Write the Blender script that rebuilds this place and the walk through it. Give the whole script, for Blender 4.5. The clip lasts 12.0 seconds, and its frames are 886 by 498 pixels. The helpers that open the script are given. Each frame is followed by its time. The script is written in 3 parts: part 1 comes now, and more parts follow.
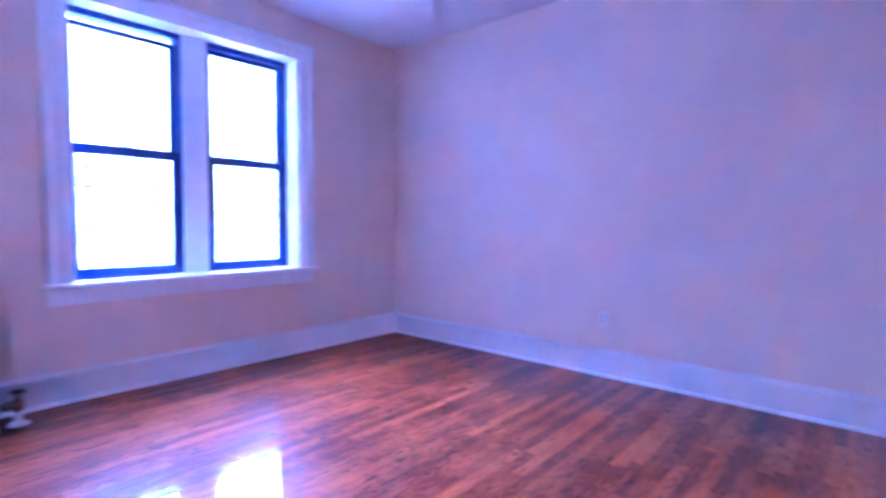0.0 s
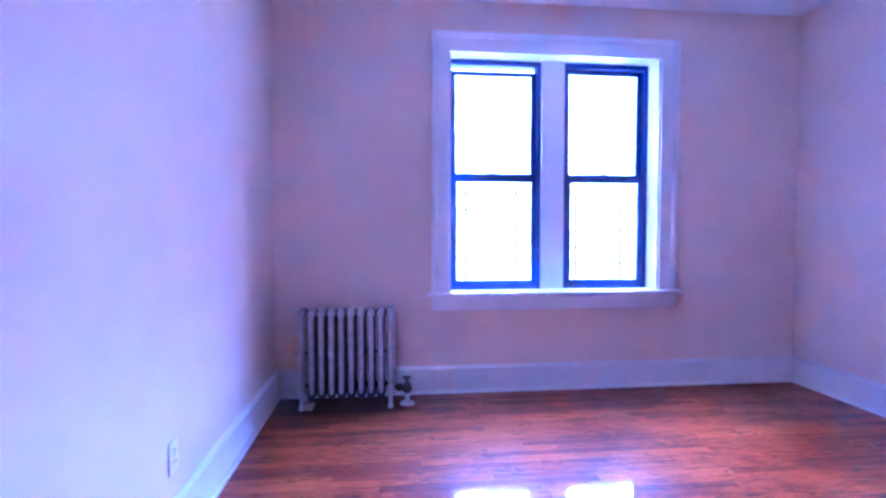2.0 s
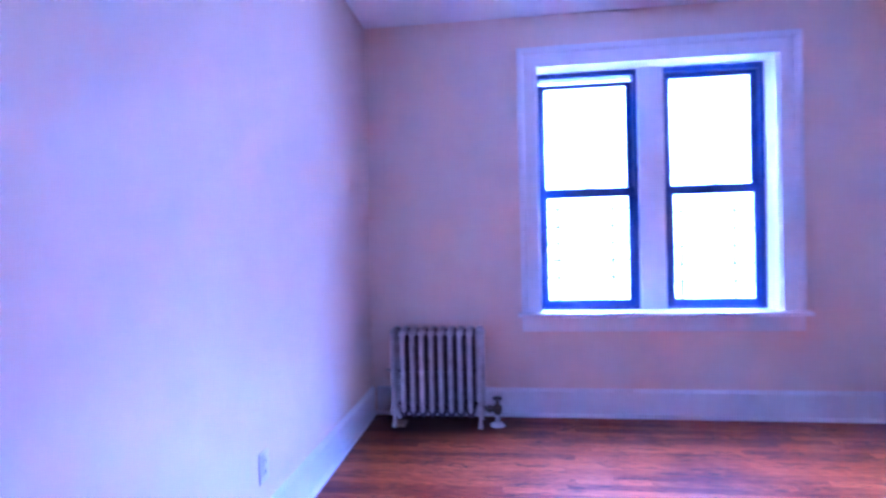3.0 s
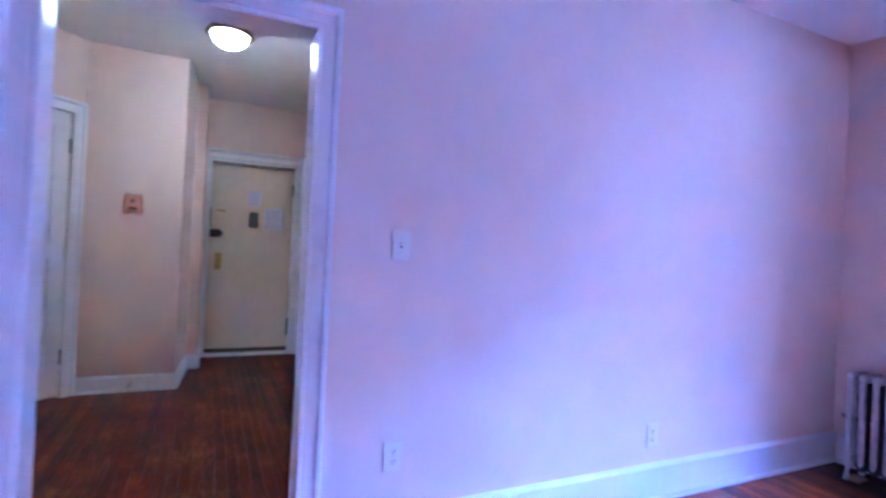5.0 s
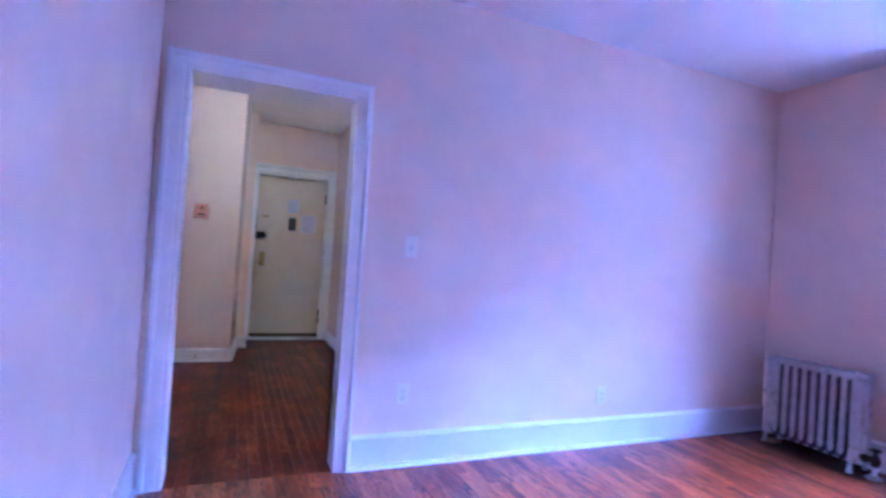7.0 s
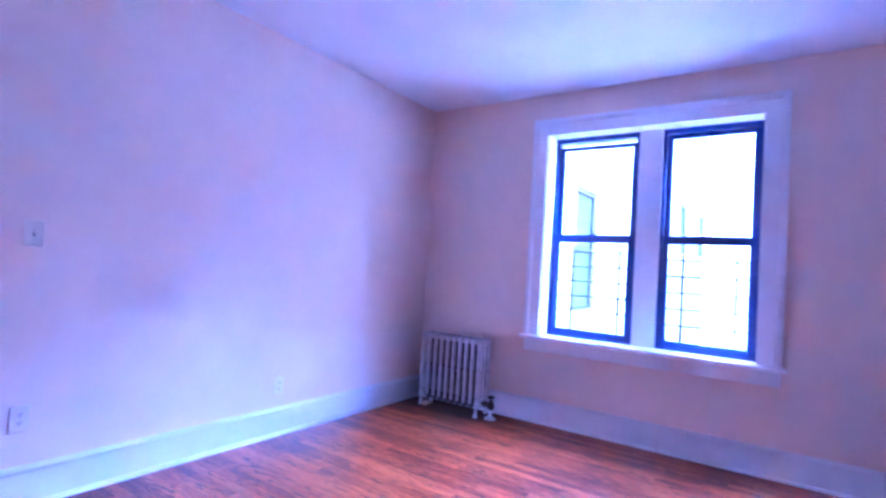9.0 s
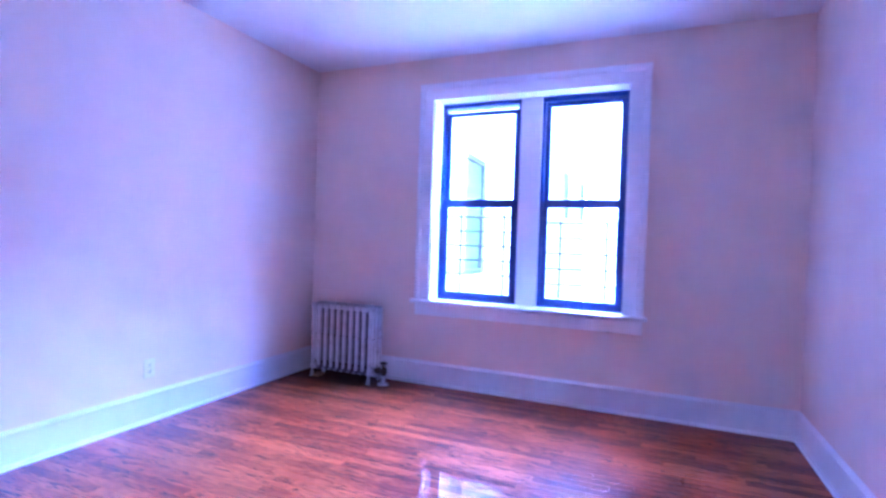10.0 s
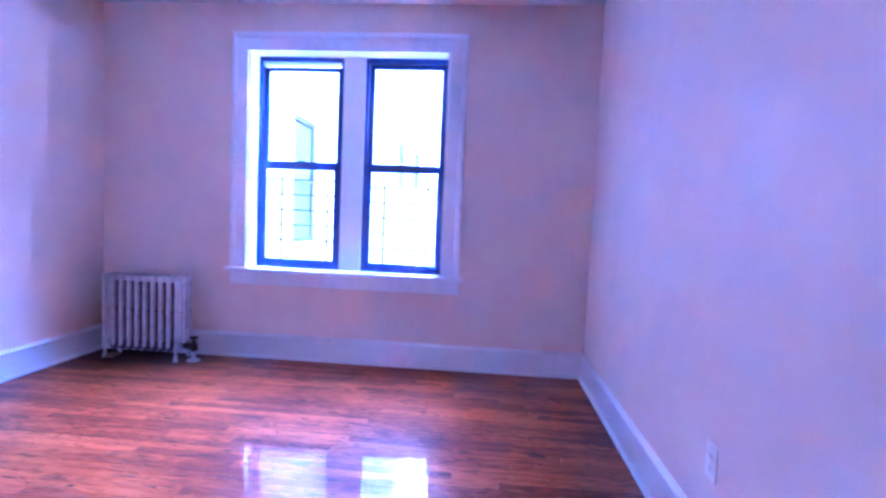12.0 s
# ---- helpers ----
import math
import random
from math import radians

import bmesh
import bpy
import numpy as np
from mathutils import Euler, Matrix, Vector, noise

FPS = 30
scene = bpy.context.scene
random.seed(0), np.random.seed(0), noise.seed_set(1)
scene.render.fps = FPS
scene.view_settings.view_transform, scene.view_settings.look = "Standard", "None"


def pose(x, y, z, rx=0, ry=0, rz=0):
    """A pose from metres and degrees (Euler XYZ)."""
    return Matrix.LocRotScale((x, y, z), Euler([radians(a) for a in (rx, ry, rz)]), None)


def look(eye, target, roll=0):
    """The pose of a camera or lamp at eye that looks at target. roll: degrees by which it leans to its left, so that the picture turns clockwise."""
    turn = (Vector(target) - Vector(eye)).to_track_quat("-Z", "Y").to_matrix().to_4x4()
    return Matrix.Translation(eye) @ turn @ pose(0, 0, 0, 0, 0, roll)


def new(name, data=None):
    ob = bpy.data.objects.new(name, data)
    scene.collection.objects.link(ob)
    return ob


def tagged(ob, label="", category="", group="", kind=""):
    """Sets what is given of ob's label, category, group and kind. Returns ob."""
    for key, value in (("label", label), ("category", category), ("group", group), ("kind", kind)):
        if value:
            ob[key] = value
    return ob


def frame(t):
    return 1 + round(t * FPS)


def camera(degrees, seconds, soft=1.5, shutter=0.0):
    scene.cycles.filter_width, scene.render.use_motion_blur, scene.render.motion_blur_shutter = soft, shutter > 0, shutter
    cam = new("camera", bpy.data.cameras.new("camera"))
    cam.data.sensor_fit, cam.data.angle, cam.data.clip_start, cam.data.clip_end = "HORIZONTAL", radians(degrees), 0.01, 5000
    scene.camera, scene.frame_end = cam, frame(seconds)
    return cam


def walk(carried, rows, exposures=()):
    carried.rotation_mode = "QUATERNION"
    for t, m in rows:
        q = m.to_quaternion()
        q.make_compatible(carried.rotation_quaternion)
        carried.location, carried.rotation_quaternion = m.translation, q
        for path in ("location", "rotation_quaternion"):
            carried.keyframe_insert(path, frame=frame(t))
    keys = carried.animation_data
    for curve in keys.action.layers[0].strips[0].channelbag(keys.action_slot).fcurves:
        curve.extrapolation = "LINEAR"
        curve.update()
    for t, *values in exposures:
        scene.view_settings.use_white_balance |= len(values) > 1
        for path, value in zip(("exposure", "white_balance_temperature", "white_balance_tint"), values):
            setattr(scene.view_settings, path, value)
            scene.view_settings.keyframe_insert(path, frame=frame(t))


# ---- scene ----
cam = camera(82.5, 12.0, soft=2.8, shutter=0.4)
EXPOSURES = [(0, 8.4, 4130, 51), (2.7, 8.42, 4130, 51), (4.3, 8.24, 4230, 48), (7.5, 8.29, 4230, 48), (9.3, 8.37, 4160, 51), (12, 8.57, 4160, 52)]
PATH = [
    (0, (0.265, 0.672, 1.082), (-1.039, 2.184, 0.972), 0.5),
    (0.5, (0.287, 0.741, 1.118), (-1.451, 1.727, 1.039), 0.9),
    (1, (0.304, 0.824, 1.143), (-1.626, 1.346, 1.1), 1.4),
    (1.5, (0.253, 0.89, 1.122), (-1.712, 1.259, 1.078), 0.2),
    (2, (0.174, 1.075, 1.134), (-1.814, 1.286, 1.059), 0.0),
    (2.5, (0.088, 1.148, 1.154), (-1.907, 1.262, 1.087), -0.5),
    (2.7, (0.122, 1.163, 1.168), (-1.877, 1.164, 1.117), -0.92),
    (4.3, (0.317, 1.897, 1.182), (-1.066, 0.454, 1.266), 1.17),
    (4.5, (0.386, 1.937, 1.227), (-0.855, 0.369, 1.292), 1.7),
    (5, (0.445, 2.209, 1.233), (-0.396, 0.394, 1.24), 2.8),
    (5.5, (0.561, 2.45, 1.225), (-0.173, 0.589, 1.234), 3.3),
    (6, (0.668, 2.67, 1.2), (-0.015, 0.792, 1.134), 2.6),
    (6.5, (0.705, 2.857, 1.21), (0.064, 0.962, 1.204), 2.0),
    (7, (0.688, 3.051, 1.217), (-0.077, 1.203, 1.238), 3.9),
    (7.5, (0.664, 3.146, 1.23), (-0.417, 1.465, 1.303), 4.4),
    (7.7, (0.622, 3.163, 1.220), (-0.565, 1.556, 1.315), 4.1),
    (9.3, (0.578, 3.163, 1.201), (-1.142, 2.144, 1.242), 3.12),
    (9.5, (0.55, 3.157, 1.198), (-1.214, 2.214, 1.214), 2.7),
    (10, (0.527, 3.212, 1.188), (-1.315, 2.435, 1.159), 1.9),
    (10.5, (0.491, 3.273, 1.208), (-1.409, 2.654, 1.12), 2.0),
    (11, (0.529, 3.22, 1.14), (-1.423, 2.794, 1.041), 1.8),
    (11.5, (0.463, 3.358, 1.171), (-1.505, 3.022, 1.043), 2.1),
    (12, (0.469, 3.328, 1.154), (-1.52, 3.163, 1.028), 2.4),
]
walk(cam, [(t, look(eye, target, roll)) for t, eye, target, roll in PATH], EXPOSURES)

# ---- light ----
world = bpy.data.worlds.new("sky")
scene.world = world
world.use_nodes = True
wn, wl = world.node_tree.nodes, world.node_tree.links
sky = wn.new("ShaderNodeTexSky")
sky.sky_type, sky.sun_disc = "NISHITA", False
sky.sun_elevation, sky.sun_rotation = radians(50), radians(230)
sky.air_density, sky.dust_density = 1.0, 0.6
wl.new(sky.outputs["Color"], wn["Background"].inputs["Color"])
wn["Background"].inputs["Strength"].default_value = 0.15

sun_data = bpy.data.lights.new("sun", "SUN")
sun_data.energy, sun_data.angle, sun_data.color = 1.0, radians(10), (1.0, 0.97, 0.92)
sun = new("sun", sun_data)
sun.matrix_world = look((-4.93, -4.13, 7.66), (0, 0, 0))

# the sky's light comes in through the window opening: a portal there guides it
portal_data = bpy.data.lights.new("window_portal", "AREA")
portal_data.shape, portal_data.size, portal_data.size_y = "RECTANGLE", 1.56, 1.72
portal_data.cycles.is_portal = True
portal = new("window_portal", portal_data)
portal.matrix_world = look((-3.66, 2.248, 1.53), (0, 2.248, 1.53))


# ---- materials ----
def material(name, colour, rough=0.5, metal=0.0, vary=0.0, scale=8.0, bump=0.0, bump_scale=200.0, coat=0.0, spec=0.5, stain=None, stain_scale=2.0):
    """Principled paint, metal or plastic with soft variation at two scales and fine relief."""
    m = bpy.data.materials.new(name)
    m.use_nodes = True
    n, l = m.node_tree.nodes, m.node_tree.links
    p = n["Principled BSDF"]
    p.inputs["Roughness"].default_value, p.inputs["Metallic"].default_value = rough, metal
    p.inputs["Coat Weight"].default_value, p.inputs["Specular IOR Level"].default_value = coat, spec
    p.inputs["Coat Roughness"].default_value = 0.12
    p.inputs["Base Color"].default_value = (*colour, 1)
    geo = n.new("ShaderNodeNewGeometry")
    if vary:
        big, small, mix = n.new("ShaderNodeTexNoise"), n.new("ShaderNodeTexNoise"), n.new("ShaderNodeMath")
        big.inputs["Scale"].default_value, small.inputs["Scale"].default_value = scale * 0.15, scale
        big.inputs["Detail"].default_value, small.inputs["Detail"].default_value = 3, 5
        mix.operation = "ADD"
        ramp = n.new("ShaderNodeValToRGB")
        ramp.color_ramp.elements[0].position, ramp.color_ramp.elements[1].position = 0.7, 1.3
        ramp.color_ramp.elements[0].color = (*[c * (1 - vary) for c in (stain or colour)], 1)
        ramp.color_ramp.elements[1].color = (*[min(1, c * (1 + vary)) for c in colour], 1)
        half = n.new("ShaderNodeMath")
        half.operation, half.inputs[1].default_value = "MULTIPLY", 0.5
        for tex in (big, small):
            l.new(geo.outputs["Position"], tex.inputs["Vector"])
        l.new(big.outputs["Fac"], mix.inputs[0])
        l.new(small.outputs["Fac"], mix.inputs[1])
        ramp.color_ramp.elements[0].position, ramp.color_ramp.elements[1].position = 0.36, 0.64
        l.new(mix.outputs[0], half.inputs[0])
        l.new(half.outputs[0], ramp.inputs["Fac"])
        l.new(ramp.outputs["Color"], p.inputs["Base Color"])
        wear = n.new("ShaderNodeMapRange")
        wear.inputs["To Min"].default_value, wear.inputs["To Max"].default_value = rough * 0.8, min(1, rough * 1.2)
        l.new(small.outputs["Fac"], wear.inputs["Value"])
        l.new(wear.outputs[0], p.inputs["Roughness"])
    if bump:
        tex, b = n.new("ShaderNodeTexNoise"), n.new("ShaderNodeBump")
        tex.inputs["Scale"].default_value, tex.inputs["Detail"].default_value = bump_scale, 4
        b.inputs["Strength"].default_value, b.inputs["Distance"].default_value = bump, 0.002
        l.new(geo.outputs["Position"], tex.inputs["Vector"])
        l.new(tex.outputs["Fac"], b.inputs["Height"])
        l.new(b.outputs["Normal"], p.inputs["Normal"])
    return m


# last ellipse is the shade below the radiator, painted into the wood colour
KNOTS_AND_SHADE = [(-1.985, 3.635, 0.030, 0.065), (-2.704, 2.215, 0.012, 0.110), (-2.60, 2.90, 0.010, 0.080), (-3.16, 0.76, 0.42, 0.80)]


def wood_material(name, island, coat=0.9, spec=0.10, tint=0.325, flecks=0.92, boards=0.31):
    """Red-stained oak strip: each strip with its own tone, long grain, dark flecks and a glossy varnish."""
    m = bpy.data.materials.new(name)
    m.use_nodes = True
    n, l = m.node_tree.nodes, m.node_tree.links
    p = n["Principled BSDF"]
    geo = n.new("ShaderNodeNewGeometry")
    if island:
        rnd = geo.outputs["Random Per Island"]
    else:
        rnd = n.new("ShaderNodeObjectInfo").outputs["Random"]
    shift, add = n.new("ShaderNodeVectorMath"), n.new("ShaderNodeVectorMath")
    shift.operation, shift.inputs[0].default_value = "SCALE", (7.0, 13.0, 5.0)
    l.new(rnd, shift.inputs["Scale"])
    add.operation = "ADD"
    l.new(geo.outputs["Position"], add.inputs[0])
    l.new(shift.outputs[0], add.inputs[1])

    def grain(sx, sy, detail, warp):
        mp, tex = n.new("ShaderNodeMapping"), n.new("ShaderNodeTexNoise")
        mp.inputs["Scale"].default_value = (sx, sy, sx)
        tex.inputs["Scale"].default_value, tex.inputs["Detail"].default_value = 1.0, detail
        tex.inputs["Distortion"].default_value = warp
        l.new(add.outputs[0], mp.inputs["Vector"])
        l.new(mp.outputs[0], tex.inputs["Vector"])
        return tex.outputs["Fac"]

    fine, broad, fleck = grain(140, 7, 4, 0.8), grain(22, 4.2, 3, 3.0), grain(60, 7.5, 3, 1.6)
    tone = n.new("ShaderNodeMath")
    tone.operation, tone.inputs[1].default_value, tone.inputs[2].default_value = "MULTIPLY_ADD", boards, tint
    l.new(rnd, tone.inputs[0])
    t2 = n.new("ShaderNodeMath")
    t2.operation, t2.inputs[1].default_value = "MULTIPLY_ADD", 0.54
    l.new(broad, t2.inputs[0])
    l.new(tone.outputs[0], t2.inputs[2])
    t3 = n.new("ShaderNodeMath")
    t3.operation, t3.inputs[1].default_value = "MULTIPLY_ADD", 0.24
    l.new(fine, t3.inputs[0])
    l.new(t2.outputs[0], t3.inputs[2])
    ramp = n.new("ShaderNodeValToRGB")
    e = ramp.color_ramp.elements
    e[0].position, e[0].color = 0.30, (0.026, 0.0036, 0.0018, 1)
    e[1].position, e[1].color = 1.0, (0.49, 0.111, 0.030, 1)
    mid = e.new(0.65)
    mid.color = (0.178, 0.0235, 0.0064, 1)
    # uneven stain and wear across the boards
    blotch, t4 = n.new("ShaderNodeTexNoise"), n.new("ShaderNodeMath")
    blotch.inputs["Scale"].default_value, blotch.inputs["Detail"].default_value = 2.6, 4
    l.new(geo.outputs["Position"], blotch.inputs["Vector"])
    t4.operation, t4.inputs[1].default_value = "MULTIPLY_ADD", 0.62
    l.new(blotch.outputs["Fac"], t4.inputs[0])
    l.new(t3.outputs[0], t4.inputs[2])
    t5 = n.new("ShaderNodeMath")
    t5.operation, t5.inputs[1].default_value = "SUBTRACT", 0.39
    l.new(t4.outputs[0], t5.inputs[0])
    l.new(t5.outputs[0], ramp.inputs["Fac"])
    cut = n.new("ShaderNodeMapRange")
    cut.inputs["From Min"].default_value, cut.inputs["From Max"].default_value = 0.558, 0.612
    patch, dark = grain(9, 2.2, 2, 0.5), n.new("ShaderNodeMapRange")
    dark.inputs["From Min"].default_value, dark.inputs["From Max"].default_value, dark.inputs["To Max"].default_value = 0.38, 0.54, flecks
    l.new(patch, dark.inputs["Value"])
    l.new(dark.outputs[0], cut.inputs["To Max"])
    l.new(fleck, cut.inputs["Value"])
    # dark knot marks and streaks, and the radiator's shade painted as a soft ellipse
    knot_shade_mask = cut.outputs[0]
    for kx, ky, sx, sy in KNOTS_AND_SHADE:
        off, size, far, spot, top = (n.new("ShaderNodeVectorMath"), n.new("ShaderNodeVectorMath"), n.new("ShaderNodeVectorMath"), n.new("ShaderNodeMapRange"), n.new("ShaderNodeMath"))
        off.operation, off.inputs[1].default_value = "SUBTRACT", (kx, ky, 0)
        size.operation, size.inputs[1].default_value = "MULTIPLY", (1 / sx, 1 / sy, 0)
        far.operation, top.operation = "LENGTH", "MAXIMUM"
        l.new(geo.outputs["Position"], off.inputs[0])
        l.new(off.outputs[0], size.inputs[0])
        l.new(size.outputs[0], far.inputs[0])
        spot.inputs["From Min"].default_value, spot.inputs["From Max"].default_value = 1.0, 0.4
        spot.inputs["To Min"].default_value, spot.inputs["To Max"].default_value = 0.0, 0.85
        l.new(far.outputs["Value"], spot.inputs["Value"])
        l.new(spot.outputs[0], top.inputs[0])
        l.new(knot_shade_mask, top.inputs[1])
        knot_shade_mask = top.outputs[0]
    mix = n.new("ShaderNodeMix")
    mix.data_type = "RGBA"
    l.new(knot_shade_mask, mix.inputs["Factor"])
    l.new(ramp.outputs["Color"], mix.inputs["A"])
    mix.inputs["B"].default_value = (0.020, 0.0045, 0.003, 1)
    l.new(mix.outputs["Result"], p.inputs["Base Color"])
    p.inputs["Roughness"].default_value, p.inputs["Specular IOR Level"].default_value = 0.42, spec
    p.inputs["Specular Tint"].default_value = (1.0, 0.60, 0.50, 1)
    p.inputs["Coat Weight"].default_value, p.inputs["Coat Roughness"].default_value = coat, 0.05
    wave, b = n.new("ShaderNodeTexNoise"), n.new("ShaderNodeBump")
    mp = n.new("ShaderNodeMapping")
    mp.inputs["Scale"].default_value = (34, 3, 1)
    l.new(add.outputs[0], mp.inputs["Vector"])
    l.new(mp.outputs[0], wave.inputs["Vector"])
    wave.inputs["Scale"].default_value, wave.inputs["Detail"].default_value = 1.0, 2
    b.inputs["Strength"].default_value, b.inputs["Distance"].default_value = 0.08, 0.0012
    l.new(wave.outputs["Fac"], b.inputs["Height"])
    l.new(b.outputs["Normal"], p.inputs["Coat Normal"])
    l.new(b.outputs["Normal"], p.inputs["Normal"])
    return m


WALL = material("cream_wall_eggshell_paint", (0.885, 0.722, 0.607), 0.215, spec=0.05, vary=0.035, scale=5, bump=0.10, bump_scale=60)
HALL_WALL = WALL
CEIL = material("white_ceiling_paint", (0.88, 0.86, 0.84), 0.65, vary=0.03, scale=4, bump=0.12, bump_scale=80)
TRIM = material("white_gloss_trim_paint", (0.88, 0.87, 0.86), 0.30, spec=0.35, vary=0.03, scale=14, bump=0.06, bump_scale=60)
DOOR_CREAM = material("cream_enamel_door_paint", (0.80, 0.70, 0.55), 0.32, vary=0.04, scale=9, bump=0.08, bump_scale=70)
# the blue is window glare put into the dark metal's colour
DARK = material("glare_blue_dark_aluminium", (0.032, 0.058, 0.22), 0.38, metal=0.2, vary=0.15, scale=20)
RAD = material("aged_white_radiator_enamel", (0.62, 0.60, 0.59), 0.28, vary=0.03, scale=22, bump=0.08, bump_scale=90, stain=(0.55, 0.52, 0.50))
# dark tone painting the shade in the radiator's gaps; the metal there is white
GAP_SHADE = material("radiator_gap_shade", (0.060, 0.060, 0.085), 0.6, metal=0.1, vary=0.2, scale=40, bump=0.3)
BRASS = material("dull_brass", (0.55, 0.38, 0.14), 0.30, metal=1.0, vary=0.2, scale=60)
BRONZE = material("tarnished_bronze_valve", (0.10, 0.075, 0.05), 0.45, metal=0.7, vary=0.25, scale=70, bump=0.2)
BLACK = material("black_iron", (0.018, 0.016, 0.016), 0.45, metal=0.4, vary=0.2, scale=50)
STEEL = material("brushed_nickel", (0.62, 0.58, 0.52), 0.28, metal=1.0, vary=0.08, scale=40)
PLASTIC = material("ivory_plastic", (0.88, 0.80, 0.70), 0.30, vary=0.02, scale=30)
SLOT = material("dark_socket_slot", (0.03, 0.025, 0.03), 0.6, vary=0.1, scale=50)
PEACH = material("peach_plastic", (0.80, 0.40, 0.28), 0.40, vary=0.04, scale=30)
PAPER = material("white_notice_paper", (0.76, 0.77, 0.86), 0.75, vary=0.03, scale=30)
INK = material("grey_print", (0.36, 0.36, 0.44), 0.8, vary=0.1, scale=80)
GREY = material("grey_enamel_plate", (0.12, 0.13, 0.12), 0.4, vary=0.1, scale=40)
SHIM = material("pale_wood_block", (0.34, 0.20, 0.12), 0.55, vary=0.25, scale=30)
GUARD = material("black_iron_bars", (0.024, 0.024, 0.027), 0.8, vary=0.1, scale=40, spec=0.05)
SADDLE = material("dark_worn_saddle", (0.07, 0.05, 0.045), 0.4, vary=0.2, scale=30)
WING_BRICK = material("weathered_brown_brick", (0.10, 0.092, 0.082), 0.85, vary=0.15, scale=3, bump=0.4, bump_scale=25)
TAN_BRICK = material("tan_brick", (0.21, 0.19, 0.165), 0.85, vary=0.12, scale=3, bump=0.4, bump_scale=25)
LIGHT_BLOCK_GREY = material("light_block_grey", (0.30, 0.30, 0.295), 0.85, vary=0.10, scale=3, bump=0.4, bump_scale=25)
STONE = material("pale_stone_trim", (0.26, 0.25, 0.24), 0.8, vary=0.08, scale=5)
GROUND = material("concrete_yard", (0.42, 0.41, 0.39), 0.9, vary=0.15, scale=1.5, bump=0.3, bump_scale=20)
SUBFLOOR = material("dark_subfloor", (0.05, 0.025, 0.016), 0.8, vary=0.2, scale=10)
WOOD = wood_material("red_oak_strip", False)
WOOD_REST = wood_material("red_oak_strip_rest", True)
# copy of the same oak, the hall's dimmer light put into its tone
WOOD_HALL = wood_material("shaded_hall_oak_strip", True, 0.45, 0.04, 0.19, 0.35, 0.18)


def glass_material(name, colour, rough):
    m = bpy.data.materials.new(name)
    m.use_nodes = True
    p = m.node_tree.nodes["Principled BSDF"]
    p.inputs["Base Color"].default_value = (*colour, 1)
    p.inputs["Transmission Weight"].default_value, p.inputs["Roughness"].default_value = 1.0, rough
    p.inputs["IOR"].default_value = 1.45
    return m


GLASS = glass_material("window_glass", (0.98, 0.99, 1.0), 0.0)
# near-black so the frames carry the shade of the window reveals
FAR_FRAME = material("far_frame_reveal_shade", (0.028, 0.028, 0.032), 0.7, spec=0.03, vary=0.1, scale=4)
FAR_GLASS = material("dark_far_window_glass", (0.028, 0.036, 0.045), 0.5, spec=0.05, vary=0.1, scale=2)
DOME = bpy.data.materials.new("lit_opal_glass")
DOME.use_nodes = True
dp = DOME.node_tree.nodes["Principled BSDF"]
dp.inputs["Base Color"].default_value, dp.inputs["Roughness"].default_value = (0.85, 0.82, 0.76, 1), 0.25
dp.inputs["Emission Color"].default_value, dp.inputs["Emission Strength"].default_value = (0.90, 0.97, 0.52, 1), 0.27


# ---- mesh helpers ----
def mesh_object(name, bm, mat, parent=None, smooth=False):
    me = bpy.data.meshes.new(name)
    bmesh.ops.recalc_face_normals(bm, faces=bm.faces)
    bm.to_mesh(me)
    bm.free()
    me.materials.append(mat)
    if smooth:
        for f in me.polygons:
            f.use_smooth = True
    ob = new(name, me)
    if parent:
        ob.parent = parent
    return ob


def part(name, bm, mat, parent, label="", smooth=False):
    """One mesh object under a thing or a part, built in the thing's own space."""
    ob = mesh_object(name, bm, mat, parent, smooth)
    return tagged(ob, label) if label else ob


def thing(name, place, label, category, group="", kind=""):
    ob = new(name)
    ob.matrix_basis = place
    ob.empty_display_size = 0.1
    return tagged(ob, label, category, group, kind)


def setting(ob, label, category):
    return tagged(ob, label, category, kind="structure")


def box(x0, x1, y0, y1, z0, z1, bevel=0.0, bm=None, seg=2):
    """A box, with rounded edges where bevel is given; added to bm if there is one."""
    one = bmesh.new()
    bmesh.ops.create_cube(one, size=1)
    for v in one.verts:
        v.co = Vector(((x0 + x1) / 2 + v.co.x * (x1 - x0), (y0 + y1) / 2 + v.co.y * (y1 - y0), (z0 + z1) / 2 + v.co.z * (z1 - z0)))
    if bevel:
        bmesh.ops.bevel(one, geom=one.edges[:], offset=bevel, segments=seg, affect="EDGES", profile=0.5)
    return joined(one, bm)


def joined(one, bm):
    if bm is None:
        return one
    me = bpy.data.meshes.new("tmp")
    one.to_mesh(me)
    one.free()
    bm.from_mesh(me)
    bpy.data.meshes.remove(me)
    return bm


def lathe(profile, seg=24, m=None, bm=None):
    """Turn (radius, height) pairs round z; m places the result."""
    one = bmesh.new()
    rings = []
    for r, z in profile:
        if r < 1e-5:
            rings.append([one.verts.new((0, 0, z))])
        else:
            rings.append([one.verts.new((r * math.cos(2 * math.pi * i / seg), r * math.sin(2 * math.pi * i / seg), z)) for i in range(seg)])
    for a, b in zip(rings, rings[1:]):
        for i in range(seg):
            j = (i + 1) % seg
            q = [a[i % len(a)], a[j % len(a)], b[j % len(b)], b[i % len(b)]]
            u = []
            for v in q:
                if v not in u:
                    u.append(v)
            if len(u) > 2:
                one.faces.new(u)
    for ring in (rings[0], rings[-1]):
        if len(ring) > 2:
            one.faces.new(ring)
    if m is not None:
        one.transform(m)
    return joined(one, bm)


